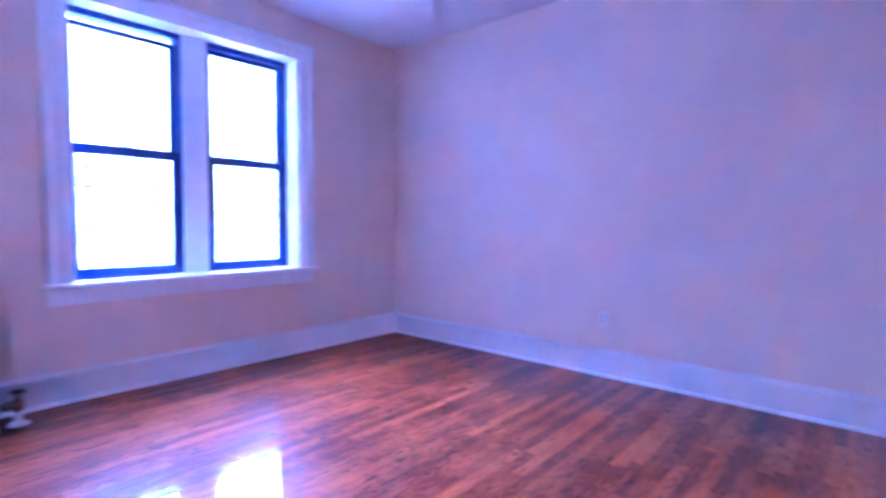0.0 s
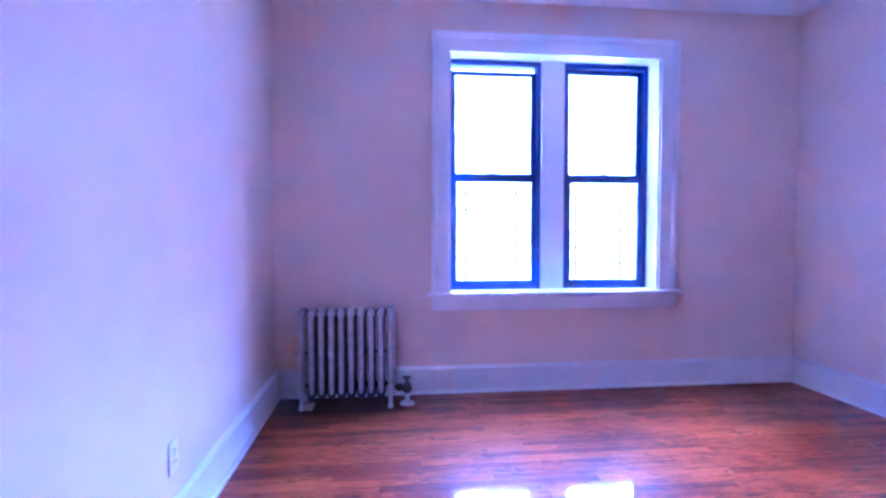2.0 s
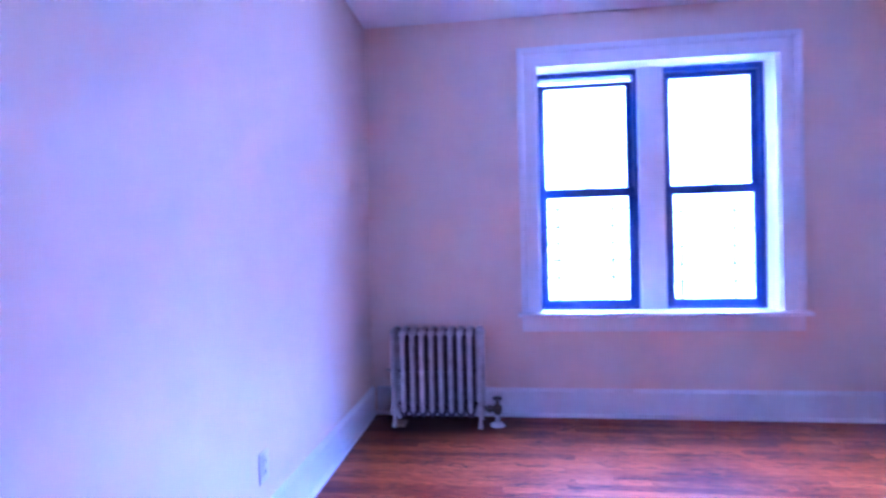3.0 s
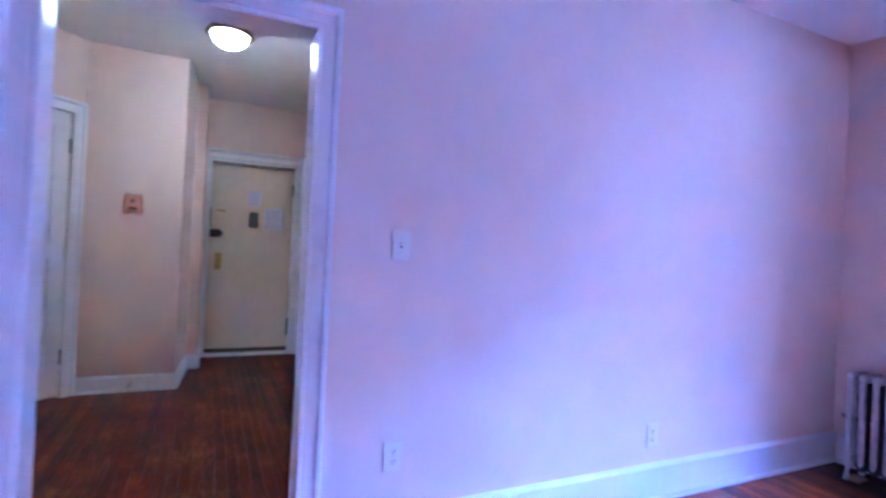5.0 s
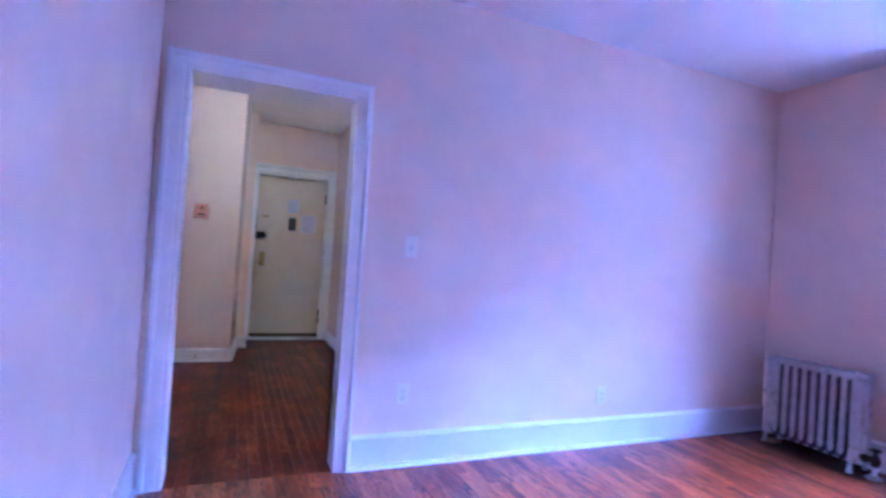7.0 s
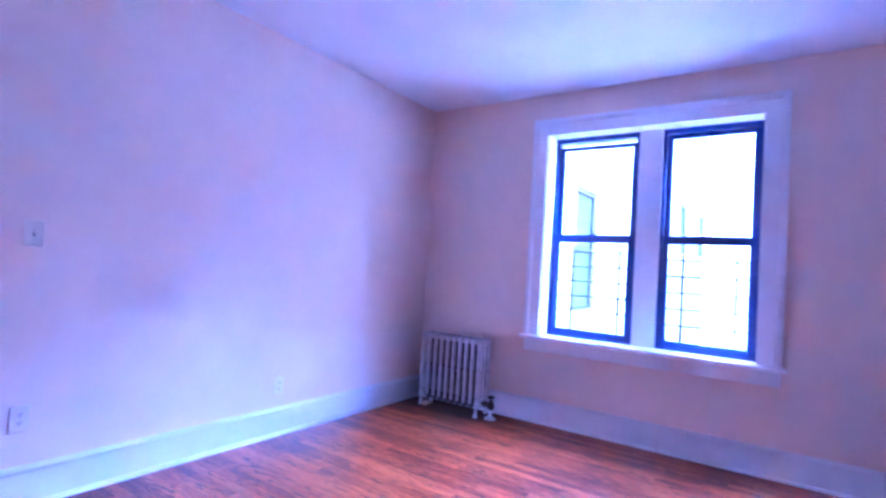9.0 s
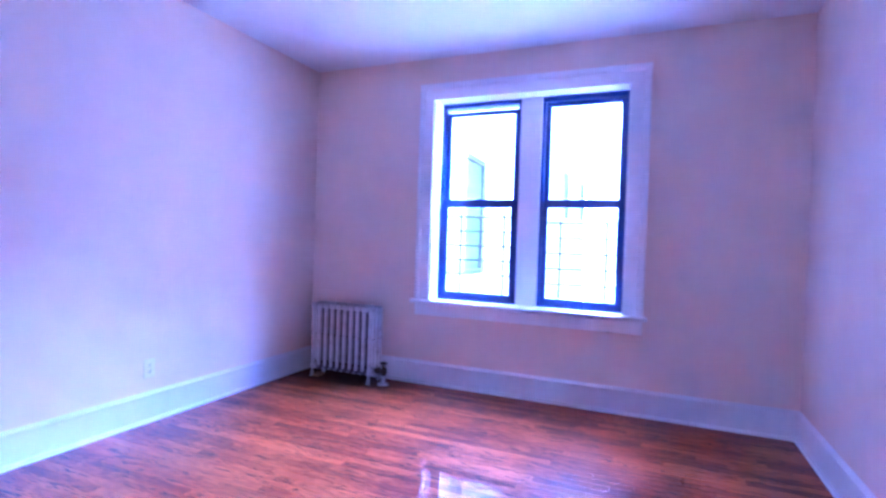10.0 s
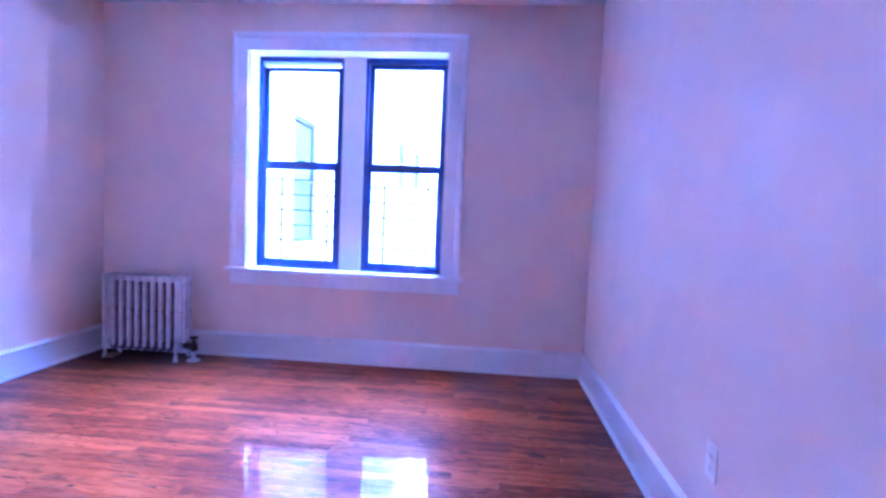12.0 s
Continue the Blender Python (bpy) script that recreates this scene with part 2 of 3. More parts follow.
def loft(rings, bm=None):
    """A closed skin through rings of equal length."""
    one = bmesh.new()
    vs = [[one.verts.new(p) for p in ring] for ring in rings]
    k = len(vs[0])
    for a, b in zip(vs, vs[1:]):
        for i in range(k):
            one.faces.new((a[i], a[(i + 1) % k], b[(i + 1) % k], b[i]))
    one.faces.new(vs[0])
    one.faces.new(vs[-1])
    return joined(one, bm)


def oval(cx, cy, z, rx, ry, seg=14):
    return [(cx + rx * math.cos(2 * math.pi * i / seg), cy + ry * math.sin(2 * math.pi * i / seg), z) for i in range(seg)]


def wall_slab(axis, at, thick, a0, a1, z0, z1, hole=None):
    """A wall across axis, from at to at + thick, along the other axis from a0 to a1, with an opening (b0, b1, y0, y1) right through."""
    bm = bmesh.new()

    def v(d, a, z):
        return bm.verts.new((d, a, z) if axis == "x" else (a, d, z))

    loops = []
    for d in (at, at + thick):
        outer = [v(d, a, z) for a, z in ((a0, z0), (a1, z0), (a1, z1), (a0, z1))]
        inner = [v(d, a, z) for a, z in ((hole[0], hole[2]), (hole[1], hole[2]), (hole[1], hole[3]), (hole[0], hole[3]))] if hole else None
        loops.append((outer, inner))
        if hole:
            for i in range(4):
                j = (i + 1) % 4
                bm.faces.new((outer[i], outer[j], inner[j], inner[i]))
        else:
            bm.faces.new(outer)
    for k in range(2 if hole else 1):
        for i in range(4):
            j = (i + 1) % 4
            bm.faces.new((loops[0][k][i], loops[0][k][j], loops[1][k][j], loops[1][k][i]))
    return bm


def casing_mesh(m, left, right, bottom, top, profile, wl=1.0, wr=1.0, wt=1.0):
    """A mitred three-sided casing round an opening in the local xz plane, standing out along +y; profile: (offset from the opening, depth)."""
    bm = bmesh.new()
    rows = []
    for u, d in profile:
        rows.append([bm.verts.new(p) for p in ((left - u * wl, d, bottom), (left - u * wl, d, top + u * wt), (right + u * wr, d, top + u * wt), (right + u * wr, d, bottom))])
    k = len(rows)
    for i in range(k):
        a, b = rows[i], rows[(i + 1) % k]
        for j in range(3):
            bm.faces.new((a[j], a[j + 1], b[j + 1], b[j]))
    bm.faces.new([r[0] for r in rows])
    bm.faces.new([r[3] for r in rows])
    bm.transform(m)
    return bm


def strip_mesh(p0, p1, out, profile):
    """A moulding from p0 to p1 on the floor, with profile (depth, height) standing out along out."""
    p0, p1, out = Vector(p0), Vector(p1), Vector(out)
    return loft([[tuple(p + out * d + Vector((0, 0, z))) for d, z in profile] for p in (p0, p1)])


# ---- room shell ----
W, E, S, N, H = -3.30, 1.065, 0.31, 4.09, 2.70
HW, HE, HX, HS, HN = -0.51, 1.335, 2.042, -3.62, 0.185
DIAGONAL = pose(HE, -2.456, 0, 0, 0, 45)
WIN = (1.485, 3.012, 0.69, 2.37)

wall_west = setting(mesh_object("wall_west", wall_slab("x", W, -0.34, HN, N + 0.15, -0.1, H, WIN), WALL), "cream painted plaster wall holding the double window", "wall")
wall_south = setting(mesh_object("wall_south", wall_slab("y", S, HN - S, W, HX + 0.18, -0.1, H, (0.10, 0.945, -0.03, 2.034)), WALL), "cream painted plaster wall with the hall doorway", "wall")
wall_north = setting(mesh_object("wall_north", wall_slab("y", N, 0.15, W, E + 0.24, -0.1, H), WALL), "plain cream painted plaster wall", "wall")
wall_east = setting(mesh_object("wall_east", wall_slab("x", E, 0.24, S, N, -0.1, H), WALL), "cream painted plaster wall beside the doorway", "wall")
ceiling = setting(mesh_object("ceiling", box(W - 0.3, HX + 0.3, HS - 0.3, N + 0.15, H, H + 0.2), CEIL), "white painted plaster ceiling", "ceiling")
floor = setting(mesh_object("floor", box(W, HX + 0.1, HS - 0.32, N, -0.14, -0.021), SUBFLOOR), "red-stained oak strip floor with glossy varnish", "floor")

hall_west = setting(mesh_object("wall_hall_west", wall_slab("x", HW, -0.15, HS - 0.2, HN, -0.1, H), HALL_WALL), "cream painted hall wall", "wall")
hall_east = setting(mesh_object("wall_hall_east", wall_slab("x", HX, 0.18, -1.95, HN, -0.1, H), HALL_WALL), "plain cream painted hall wall", "wall")
slab = wall_slab("y", 0, -0.18, -0.05, 1.0, -0.1, H, (0.086, 0.866, -0.03, 2.140))
slab.transform(DIAGONAL)
hall_diagonal = setting(mesh_object("wall_hall_diagonal", slab, HALL_WALL), "cream painted diagonal hall wall with a closet door", "wall")
hall_south = setting(mesh_object("wall_hall_south", wall_slab("y", HS, -0.2, HW, 0.507, -0.1, H, (-0.412, 0.462, -0.03, 2.085)), HALL_WALL), "cream painted wall with the entrance door", "wall")
jp = [(0.655, -2.456), (1.50, -2.456), (1.50, HS - 0.2), (0.507, HS - 0.2), (0.507, -3.142), (0.600, -3.142)]
jog = loft([[(x, y, z) for x, y in jp] for z in (-0.1, H)])
# added backing, never in view: keeps sky light out of the door's gaps
landing = setting(mesh_object("landing_light_stop", box(HW - 0.15, 0.70, HS - 0.30, HS - 0.205, -0.14, H), HALL_WALL), "unseen slab behind the entrance door, added to block light", "wall")
# hidden slab added so that no daylight leaks round the closet door
slab = box(-0.05, 1.0, -0.26, -0.185, -0.14, H)
slab.transform(DIAGONAL)
closet_back = setting(mesh_object("closet_light_stop", slab, HALL_WALL), "unseen slab behind the closet door, added to block light", "wall")
hall_jog = setting(mesh_object("wall_hall_jog", jog, HALL_WALL), "cream painted stepped wall corner in the hall", "wall")

# baseboards: a tall flat board with a rounded cap, and a quarter-round shoe at the floor
BOARD = [(0, 0), (0.016, 0), (0.016, 0.158), (0.021, 0.161), (0.022, 0.170), (0.016, 0.178), (0.008, 0.183), (0.006, 0.190), (0, 0.190)]
SHOE = [(0.0162, 0), (0.034, 0), (0.0335, 0.008), (0.030, 0.015), (0.024, 0.019), (0.0162, 0.020)]
SMALL_BOARD = [(0, 0), (0.014, 0), (0.014, 0.100), (0.018, 0.103), (0.017, 0.113), (0.008, 0.124), (0, 0.128)]
SMALL_SHOE = [(0.0142, 0), (0.030, 0), (0.027, 0.012), (0.020, 0.017), (0.0142, 0.018)]


def baseboard(p0, p1, out, small=False):
    base = mesh_object("baseboard", strip_mesh((*p0, 0), (*p1, 0), (*out, 0), SMALL_BOARD if small else BOARD), TRIM)
    setting(base, "white painted wooden baseboard with a rounded cap", "baseboard")
    part("shoe_molding", strip_mesh((*p0, 0), (*p1, 0), (*out, 0), SMALL_SHOE if small else SHOE), TRIM, base)
    return base


baseboard((W, S + 0.035), (W, N), (1, 0))
baseboard((W, S), (0.028, S), (0, 1))
baseboard((W + 0.035, N), (E, N), (0, -1))
baseboard((E, S), (E, N - 0.035), (-1, 0))
baseboard((HE, -2.456), (0.655 - 0.014, -2.456), (0, 1), True)
baseboard((0.655, -2.457), (0.600, -3.142), (-0.997, 0.080), True)
baseboard((0.600, -3.142), (0.507 - 0.014, -3.142), (0, 1), True)
baseboard((0.507, -3.143), (0.507, HS), (-1, 0), True)
baseboard((HW, HS), (HW, HN), (1, 0), True)
baseboard((HX, -1.749), (HX, HN), (-1, 0), True)

# ---- doorway between room and hall ----
CASING = [(0, 0), (0, 0.012), (0.004, 0.016), (0.016, 0.017), (0.020, 0.014), (0.024, 0.017), (0.062, 0.019), (0.066, 0.023), (0.072, 0.029), (0.086, 0.030), (0.092, 0.026), (0.092, 0)]
doorway = thing("door_1", pose(0, 0, 0), "white painted cased doorway with no door leaf", "doorway", kind="structure")
part("casing", casing_mesh(pose(0, S, 0), 0.117, 0.930, 0, 2.022, CASING, 0.95, 1.18, 0.97), TRIM, doorway)
part("hall_casing", casing_mesh(pose(0, HN, 0) @ Matrix.Diagonal((1, -1, 1, 1)), 0.117, 0.930, 0, 2.022, CASING), TRIM, doorway)
part("jamb", box(0.100, 0.117, HN, S, 0, 2.022, 0.001), TRIM, doorway)
part("jamb", box(0.930, 0.945, HN, S, 0, 2.022, 0.001), TRIM, doorway)
part("head_jamb", box(0.100, 0.945, HN, S, 2.022, 2.034), TRIM, doorway)

# ---- double window ----
y0, y1, z0, z1 = WIN
WPROF = [(0, 0), (0, 0.017), (0.005, 0.020), (0.086, 0.021), (0.090, 0.025), (0.098, 0.031), (0.106, 0.033), (0.127, 0.033), (0.134, 0.027), (0.134, 0)]
window = thing("window_1", pose(0, 0, 0), "white cased double window with dark sashes", "window", kind="structure")
to_west = pose(W, 0, 0, 0, 0, -90)
part("casing", casing_mesh(to_west, -y1, -y0, 0.705, 2.350, WPROF, 1.0, 0.92), TRIM, window)
part("stool", box(-3.452, W + 0.062, y0 + 0.001, y1 - 0.001, 0.672, 0.700, 0.006), TRIM, window)
part("stool_nosing", box(W + 0.001, W + 0.066, 1.335, 3.172, 0.674, 0.7035, 0.009, seg=3), TRIM, window)
part("apron", box(W, W + 0.022, 1.365, 3.142, 0.575, 0.674, 0.004), TRIM, window)
part("jamb", box(-3.452, W, y0, y0 + 0.012, 0.70, 2.355), TRIM, window)
part("jamb", box(-3.452, W, y1 - 0.012, y1, 0.70, 2.355), TRIM, window)
part("head_jamb", box(-3.452, W, y0, y1, 2.355, 2.369), TRIM, window)
part("mullion", box(-3.56, -3.432, 2.180, 2.350, 0.700, 2.355, 0.003), TRIM, window)


def sash(name, ya, yb, za, zb, xc, stile, top, bottom):
    """A dark metal sash with a glass pane under it."""
    bm = bmesh.new()
    x0, x1 = xc - 0.016, xc + 0.016
    box(x0, x1, ya, ya + stile, za, zb, 0.003, bm)
    box(x0, x1, yb - stile, yb, za, zb, 0.003, bm)
    box(x0, x1, ya + stile - 0.001, yb - stile + 0.001, za, za + bottom, 0.003, bm)
    box(x0, x1, ya + stile - 0.001, yb - stile + 0.001, zb - top, zb, 0.003, bm)
    ob = part(name, bm, DARK, window)
    pane = part("glass_pane", box(xc - 0.003, xc + 0.003, ya + stile - 0.003, yb - stile + 0.003, za + bottom - 0.003, zb - top + 0.003), GLASS, ob, "clear window glass")
    pane.visible_shadow = False
    return ob


for ya, yb, drop in ((1.497, 2.180, 0.027), (2.350, 3.000, 0.0)):
    bm = bmesh.new()
    box(-3.565, -3.453, ya, ya + 0.024, 0.70, 2.355, 0.002, bm)
    box(-3.565, -3.453, yb - 0.024, yb, 0.70, 2.355, 0.002, bm)
    box(-3.565, -3.453, ya + 0.0235, yb - 0.0235, 0.7005, 0.716, 0.002, bm)
    box(-3.565, -3.453, ya + 0.0235, yb - 0.0235, 2.318, 2.355, 0.002, bm)
    part("window_frame", bm, DARK, window)
    lower = sash("lower_sash", ya + 0.024, yb - 0.024, 0.716, 1.545, -3.478, 0.040, 0.062, 0.050)
    upper = sash("upper_sash", ya + 0.024, yb - 0.024, 1.486, 2.318 - drop, -3.518, 0.038, 0.032, 0.052)
    yc = (ya + yb) / 2
    lock = bmesh.new()
    box(-3.486, -3.468, yc - 0.035, yc + 0.035, 1.545, 1.551, 0.002, lock)
    lathe([(0.0, 0), (0.011, 0), (0.011, 0.008), (0, 0.010)], 14, pose(-3.477, yc, 1.551), lock)
    box(-3.483, -3.473, yc - 0.005, yc + 0.028, 1.556, 1.562, 0.002, lock)
    part("sash_lock", lock, STEEL if drop == 0 else DARK, lower)

# iron guards outside the lower sashes
for ya, yb, bars, first in ((1.499, 2.178, (1.645, 2.03), 1.41), (2.352, 2.998, (2.50, 2.855), 1.37)):
    guard = thing("window_guard", pose(-3.585, (ya + yb) / 2, 0.70), "black iron guard bars outside the lower sash", "window guard", "window guards")
    mid = (ya + yb) / 2
    for y in bars:
        part("upright_bar", box(-0.007, 0.007, y - mid - 0.0075, y - mid + 0.0075, 0.0, first - 0.70 + 0.04, 0.002), GUARD, guard)
    for i in range(5):
        z = first - 0.70 - i * 0.124
        part("cross_bar", lathe([(0.0062, ya - 0.035 - mid), (0.0062, yb + 0.035 - mid)], 8, pose(-0.010, 0, z, -90), None), GUARD, guard)

# ---- yard and wing of the building outside ----
ground = setting(mesh_object("ground", box(-600, 600, -600, 600, -4.2, -4.0), GROUND), "pale grey concrete yard ground", "ground")
wing = thing("apartment_building", pose(0, 0, 0), "weathered brown brick building wing facing the yard", "building")
part("wall", box(-19.98, -3.80, -8.0, 0.50, -4.0, 8.4), WING_BRICK, wing)
cuts = ((-7.42, -6.48, 0.70, 2.52), (-15.85, -14.70, 2.00, 3.40), (-19.60, -18.20, 2.10, 3.50))
edges = [-19.98, -17.0, -11.0, -3.8]
for (a, b, c, d), lo, hi in zip(sorted(cuts), edges, edges[1:]):
    part("wall", wall_slab("y", 0.60, -0.10, lo, hi, -4.0, 8.4, (a, b, c, d)), WING_BRICK, wing)
    win = part("window", box(a, b, 0.51, 0.53, c, d), FAR_GLASS, wing, "dark sash window")
    fr = bmesh.new()
    for p in ((a, a + 0.07, c, d), (b - 0.07, b, c, d), (a + 0.07, b - 0.07, d - 0.07, d), (a + 0.07, b - 0.07, c, c + 0.07), (a + 0.07, b - 0.07, (c + d) / 2 - 0.03, (c + d) / 2 + 0.03)):
        box(p[0], p[1], 0.531, 0.575, p[2], p[3], 0.005, fr)
    part("frame", fr, FAR_FRAME, win)
    part("sill", box(a - 0.08, b + 0.08, 0.601, 0.70, c - 0.11, c, 0.01), STONE, win)
part("roof", box(-19.98, -3.75, -8.1, 0.68, 8.4, 8.55, 0.02), STONE, wing)

across = thing("apartment_building", pose(0, 0, 0), "plain tan brick building across the yard", "building")
part("wall", box(-32.0, -20.0, 0.62, 70.0, -4.0, 9.5), TAN_BRICK, across)
part("roof", box(-32.1, -19.8, 0.62, 70.1, 9.5, 9.7, 0.02), STONE, across)

# added block, out of view: cuts northern sky and bounces sun into the room
light_block = thing("apartment_building", pose(0, 0, 0), "unseen grey block added to shape the light from the north", "building")
part("wall", box(-19.7, 20.0, 13.4, 28.0, -4.0, 11.6), LIGHT_BLOCK_GREY, light_block)
part("roof", box(-19.7, 20.1, 13.3, 28.1, 11.6, 11.8, 0.02), STONE, light_block)

# ---- radiator ----
def radiator():
    """Ten cast sections side by side along y; front towards +x, feet at z = 0."""
    rad = thing("radiator", pose(-3.032, 0.500, 0), "old white-painted cast-iron radiator in the corner", "radiator")
    pitch, depth, top, low = 0.0622, 0.185, 0.636, 0.085
    cols = (-0.018, -depth / 2, -depth + 0.018)

    def column(bm, cx, r, wide):
        steps = ((low + 0.006, 0.5), (low + 0.013, 0.82), (low + 0.026, 1.0), (0.325, 1.0), (0.352, 1.06), (0.380, 1.0), (top - 0.045, 1.0), (top - 0.028, 0.97), (top - 0.014, 0.8), (top - 0.008, 0.4))
        loft([oval(cx, 0, z, r * k, wide * k) for z, k in steps], bm)

    def bar(bm, z, ry, rz, a, b):
        ring = []
        for x, k in ((a, 0.4), (a + 0.006, 0.85), (a + 0.014, 1), (b - 0.014, 1), (b - 0.006, 0.85), (b, 0.4)):
            ring.append([(x, ry * k * math.cos(q * math.pi / 7), z + rz * k * math.sin(q * math.pi / 7)) for q in range(14)])
        loft(ring, bm)

    def shared(name, bm, mat):
        mesh = bpy.data.meshes.new(name)
        bmesh.ops.recalc_face_normals(bm, faces=bm.faces)
        bm.to_mesh(mesh)
        bm.free()
        mesh.materials.append(mat)
        for f in mesh.polygons:
            f.use_smooth = True
        return mesh

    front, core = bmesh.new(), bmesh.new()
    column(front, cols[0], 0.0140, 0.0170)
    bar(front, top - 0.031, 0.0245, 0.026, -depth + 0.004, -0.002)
    # widened core columns and low bar fill the gaps with the painted shade
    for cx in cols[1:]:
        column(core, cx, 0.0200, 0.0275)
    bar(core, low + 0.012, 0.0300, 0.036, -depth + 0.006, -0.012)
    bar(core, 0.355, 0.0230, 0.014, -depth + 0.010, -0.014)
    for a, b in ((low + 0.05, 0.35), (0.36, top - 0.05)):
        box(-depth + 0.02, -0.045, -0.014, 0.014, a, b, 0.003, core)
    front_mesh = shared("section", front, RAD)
    core_mesh = shared("section_core", core, GAP_SHADE)
    # the two end sections keep white cores, without the shade colour
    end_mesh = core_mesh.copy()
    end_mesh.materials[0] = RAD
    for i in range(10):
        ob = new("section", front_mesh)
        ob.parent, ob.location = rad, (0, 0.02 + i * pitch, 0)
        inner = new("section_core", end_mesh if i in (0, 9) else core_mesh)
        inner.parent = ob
    for z in (top - 0.036, low + 0.042):
        part("nipple_rod", lathe([(0.021, 0.02), (0.021, 0.02 + 9 * pitch)], 16, pose(-depth / 2, 0, z, -90)), GAP_SHADE, rad, "dark rod toned as gap shade", smooth=True)
    part("tie_rod", lathe([(0.009, 0.02), (0.009, 0.02 + 9 * pitch)], 12, pose(-0.050, 0, 0.352, -90)), GAP_SHADE, rad, "dark tie rod toned as gap shade", smooth=True)
    for y in (0.02, 0.02 + 9 * pitch):
        for x in (-0.018, -depth + 0.018):
            s = 1 if x > -0.1 else -1
            leg = loft([oval(x + s * 0.010, y, 0.0, 0.017, 0.017), oval(x + s * 0.009, y, 0.012, 0.016, 0.016), oval(x + s * 0.004, y, 0.05, 0.010, 0.011), oval(x, y, 0.10, 0.014, 0.015), oval(x, y, 0.16, 0.015, 0.016)])
            part("leg", leg, RAD, rad, smooth=True)
    end = 0.02 + 9 * pitch
    plug = lathe([(0.0, 0.030), (0.013, 0.030), (0.014, 0.022), (0.026, 0.021), (0.027, 0.006), (0.018, 0.0), (0, 0)], 18, pose(-depth / 2, end + 0.006, top - 0.036, -90))
    part("end_plug", plug, RAD, rad, smooth=True)
    vent = lathe([(0, 0), (0.004, 0), (0.004, 0.010), (0.009, 0.012), (0.010, 0.022), (0.007, 0.034), (0.003, 0.038), (0, 0.039)], 14, pose(-0.03, 0.002, 0.35, 55))
    part("air_vent", vent, STEEL, rad, "small silvery air vent", smooth=True)
    return rad


radiator()
tagged(mesh_object("wooden_block", box(-3.13, -3.03, 0.515, 0.590, 0, 0.016, 0.003), SHIM), "thin pale wooden shim block under the radiator", "wood block")

valve = thing("radiator_valve", pose(-3.10, 1.187, 0), "tarnished bronze radiator valve on a white pipe", "valve")
part("floor_flange", lathe([(0, 0), (0.048, 0), (0.049, 0.004), (0.044, 0.010), (0.028, 0.015), (0.018, 0.022), (0.0, 0.022)], 24), RAD, valve, "white floor flange", smooth=True)
part("riser_pipe", lathe([(0.016, 0.018), (0.016, 0.065), (0.020, 0.068), (0.020, 0.080)], 18), TRIM, valve, "white painted pipe", smooth=True)
part("valve_body", lathe([(0.019, 0.072), (0.024, 0.080), (0.029, 0.095), (0.030, 0.112), (0.024, 0.128), (0.016, 0.138), (0.014, 0.150), (0.009, 0.152), (0.006, 0.168)], 20), BRONZE, valve, smooth=True)
spud = lathe([(0.020, 0.0), (0.020, 0.028), (0.026, 0.030), (0.026, 0.052), (0.017, 0.054), (0.017, 0.088)], 8, pose(0, -0.012, 0.108, 90))
part("union_nut", spud, BRONZE, valve)
wheel = lathe([(0, 0.164), (0.018, 0.164), (0.029, 0.168), (0.031, 0.175), (0.027, 0.181), (0.012, 0.180), (0, 0.184)], 20)
part("hand_wheel", wheel, BLACK, valve, "black hand wheel", smooth=True)


# ---- sockets and switch ----
def wall_plate(name, m, label, category, switch=False):
    ob = thing(name, m, label, category, "wall plates")
    part("cover_plate", box(-0.038, 0.038, 0, 0.006, -0.059, 0.059, 0.003), PLASTIC, ob)
    if switch:
        part("toggle", box(-0.005, 0.005, 0.006, 0.017, -0.004, 0.010, 0.002), PLASTIC, ob)
        part("toggle_slot", box(-0.005, 0.005, 0.004, 0.0066, -0.011, 0.011), SLOT, ob)
    else:
        for dz in (0.020, -0.020):
            face = part("receptacle", lathe([(0, 0), (0.0175, 0), (0.0165, 0.0022), (0, 0.0022)], 18, pose(0, 0.0058, dz, -90)), PLASTIC, ob)
            for x, hgt in ((-0.0065, 0.008), (0.0065, 0.0065)):
                part("slot", box(x - 0.0018, x + 0.0018, 0.0075, 0.0086, dz - hgt / 2 + 0.003, dz + hgt / 2 + 0.003), SLOT, face)
            part("ground_hole", lathe([(0, 0), (0.003, 0), (0.003, 0.001), (0, 0.001)], 8, pose(0, 0.0076, dz - 0.008, -90)), SLOT, face)
    for dz in ((0.030, -0.030) if switch else (0.0,)):
        part("screw", lathe([(0, 0), (0.003, 0), (0.0025, 0.001), (0, 0.001)], 8, pose(0, 0.0058, dz, -90)), STEEL, ob)
    return ob


wall_plate("light_switch", pose(-0.249, S, 1.247), "ivory plastic toggle light switch near the doorway", "light switch", True)
wall_plate("power_outlet", pose(-0.257, S, 0.406), "ivory duplex outlet below the light switch", "outlet")
wall_plate("power_outlet", pose(-1.675, S, 0.335), "ivory duplex outlet on the long plain wall", "outlet")
wall_plate("power_outlet", pose(-1.182, N, 0.405, 0, 0, 180), "ivory duplex outlet above the baseboard", "outlet")

# ---- entrance door ----
entry = thing("door_2", pose(0, 0, 0), "closed cream metal entrance door with white casing", "door", kind="structure")
EPROF = [(0, 0), (0, 0.016), (0.010, 0.020), (0.030, 0.020), (0.040, 0.014), (0.070, 0.016), (0.078, 0.028), (0.100, 0.030), (0.104, 0.024), (0.104, 0)]
part("casing", casing_mesh(pose(0, HS, 0), -0.405, 0.455, 0, 2.085, EPROF, 0.95, 0.40), TRIM, entry)
part("jamb", box(-0.412, -0.396, HS - 0.20, HS, 0, 2.078), TRIM, entry)
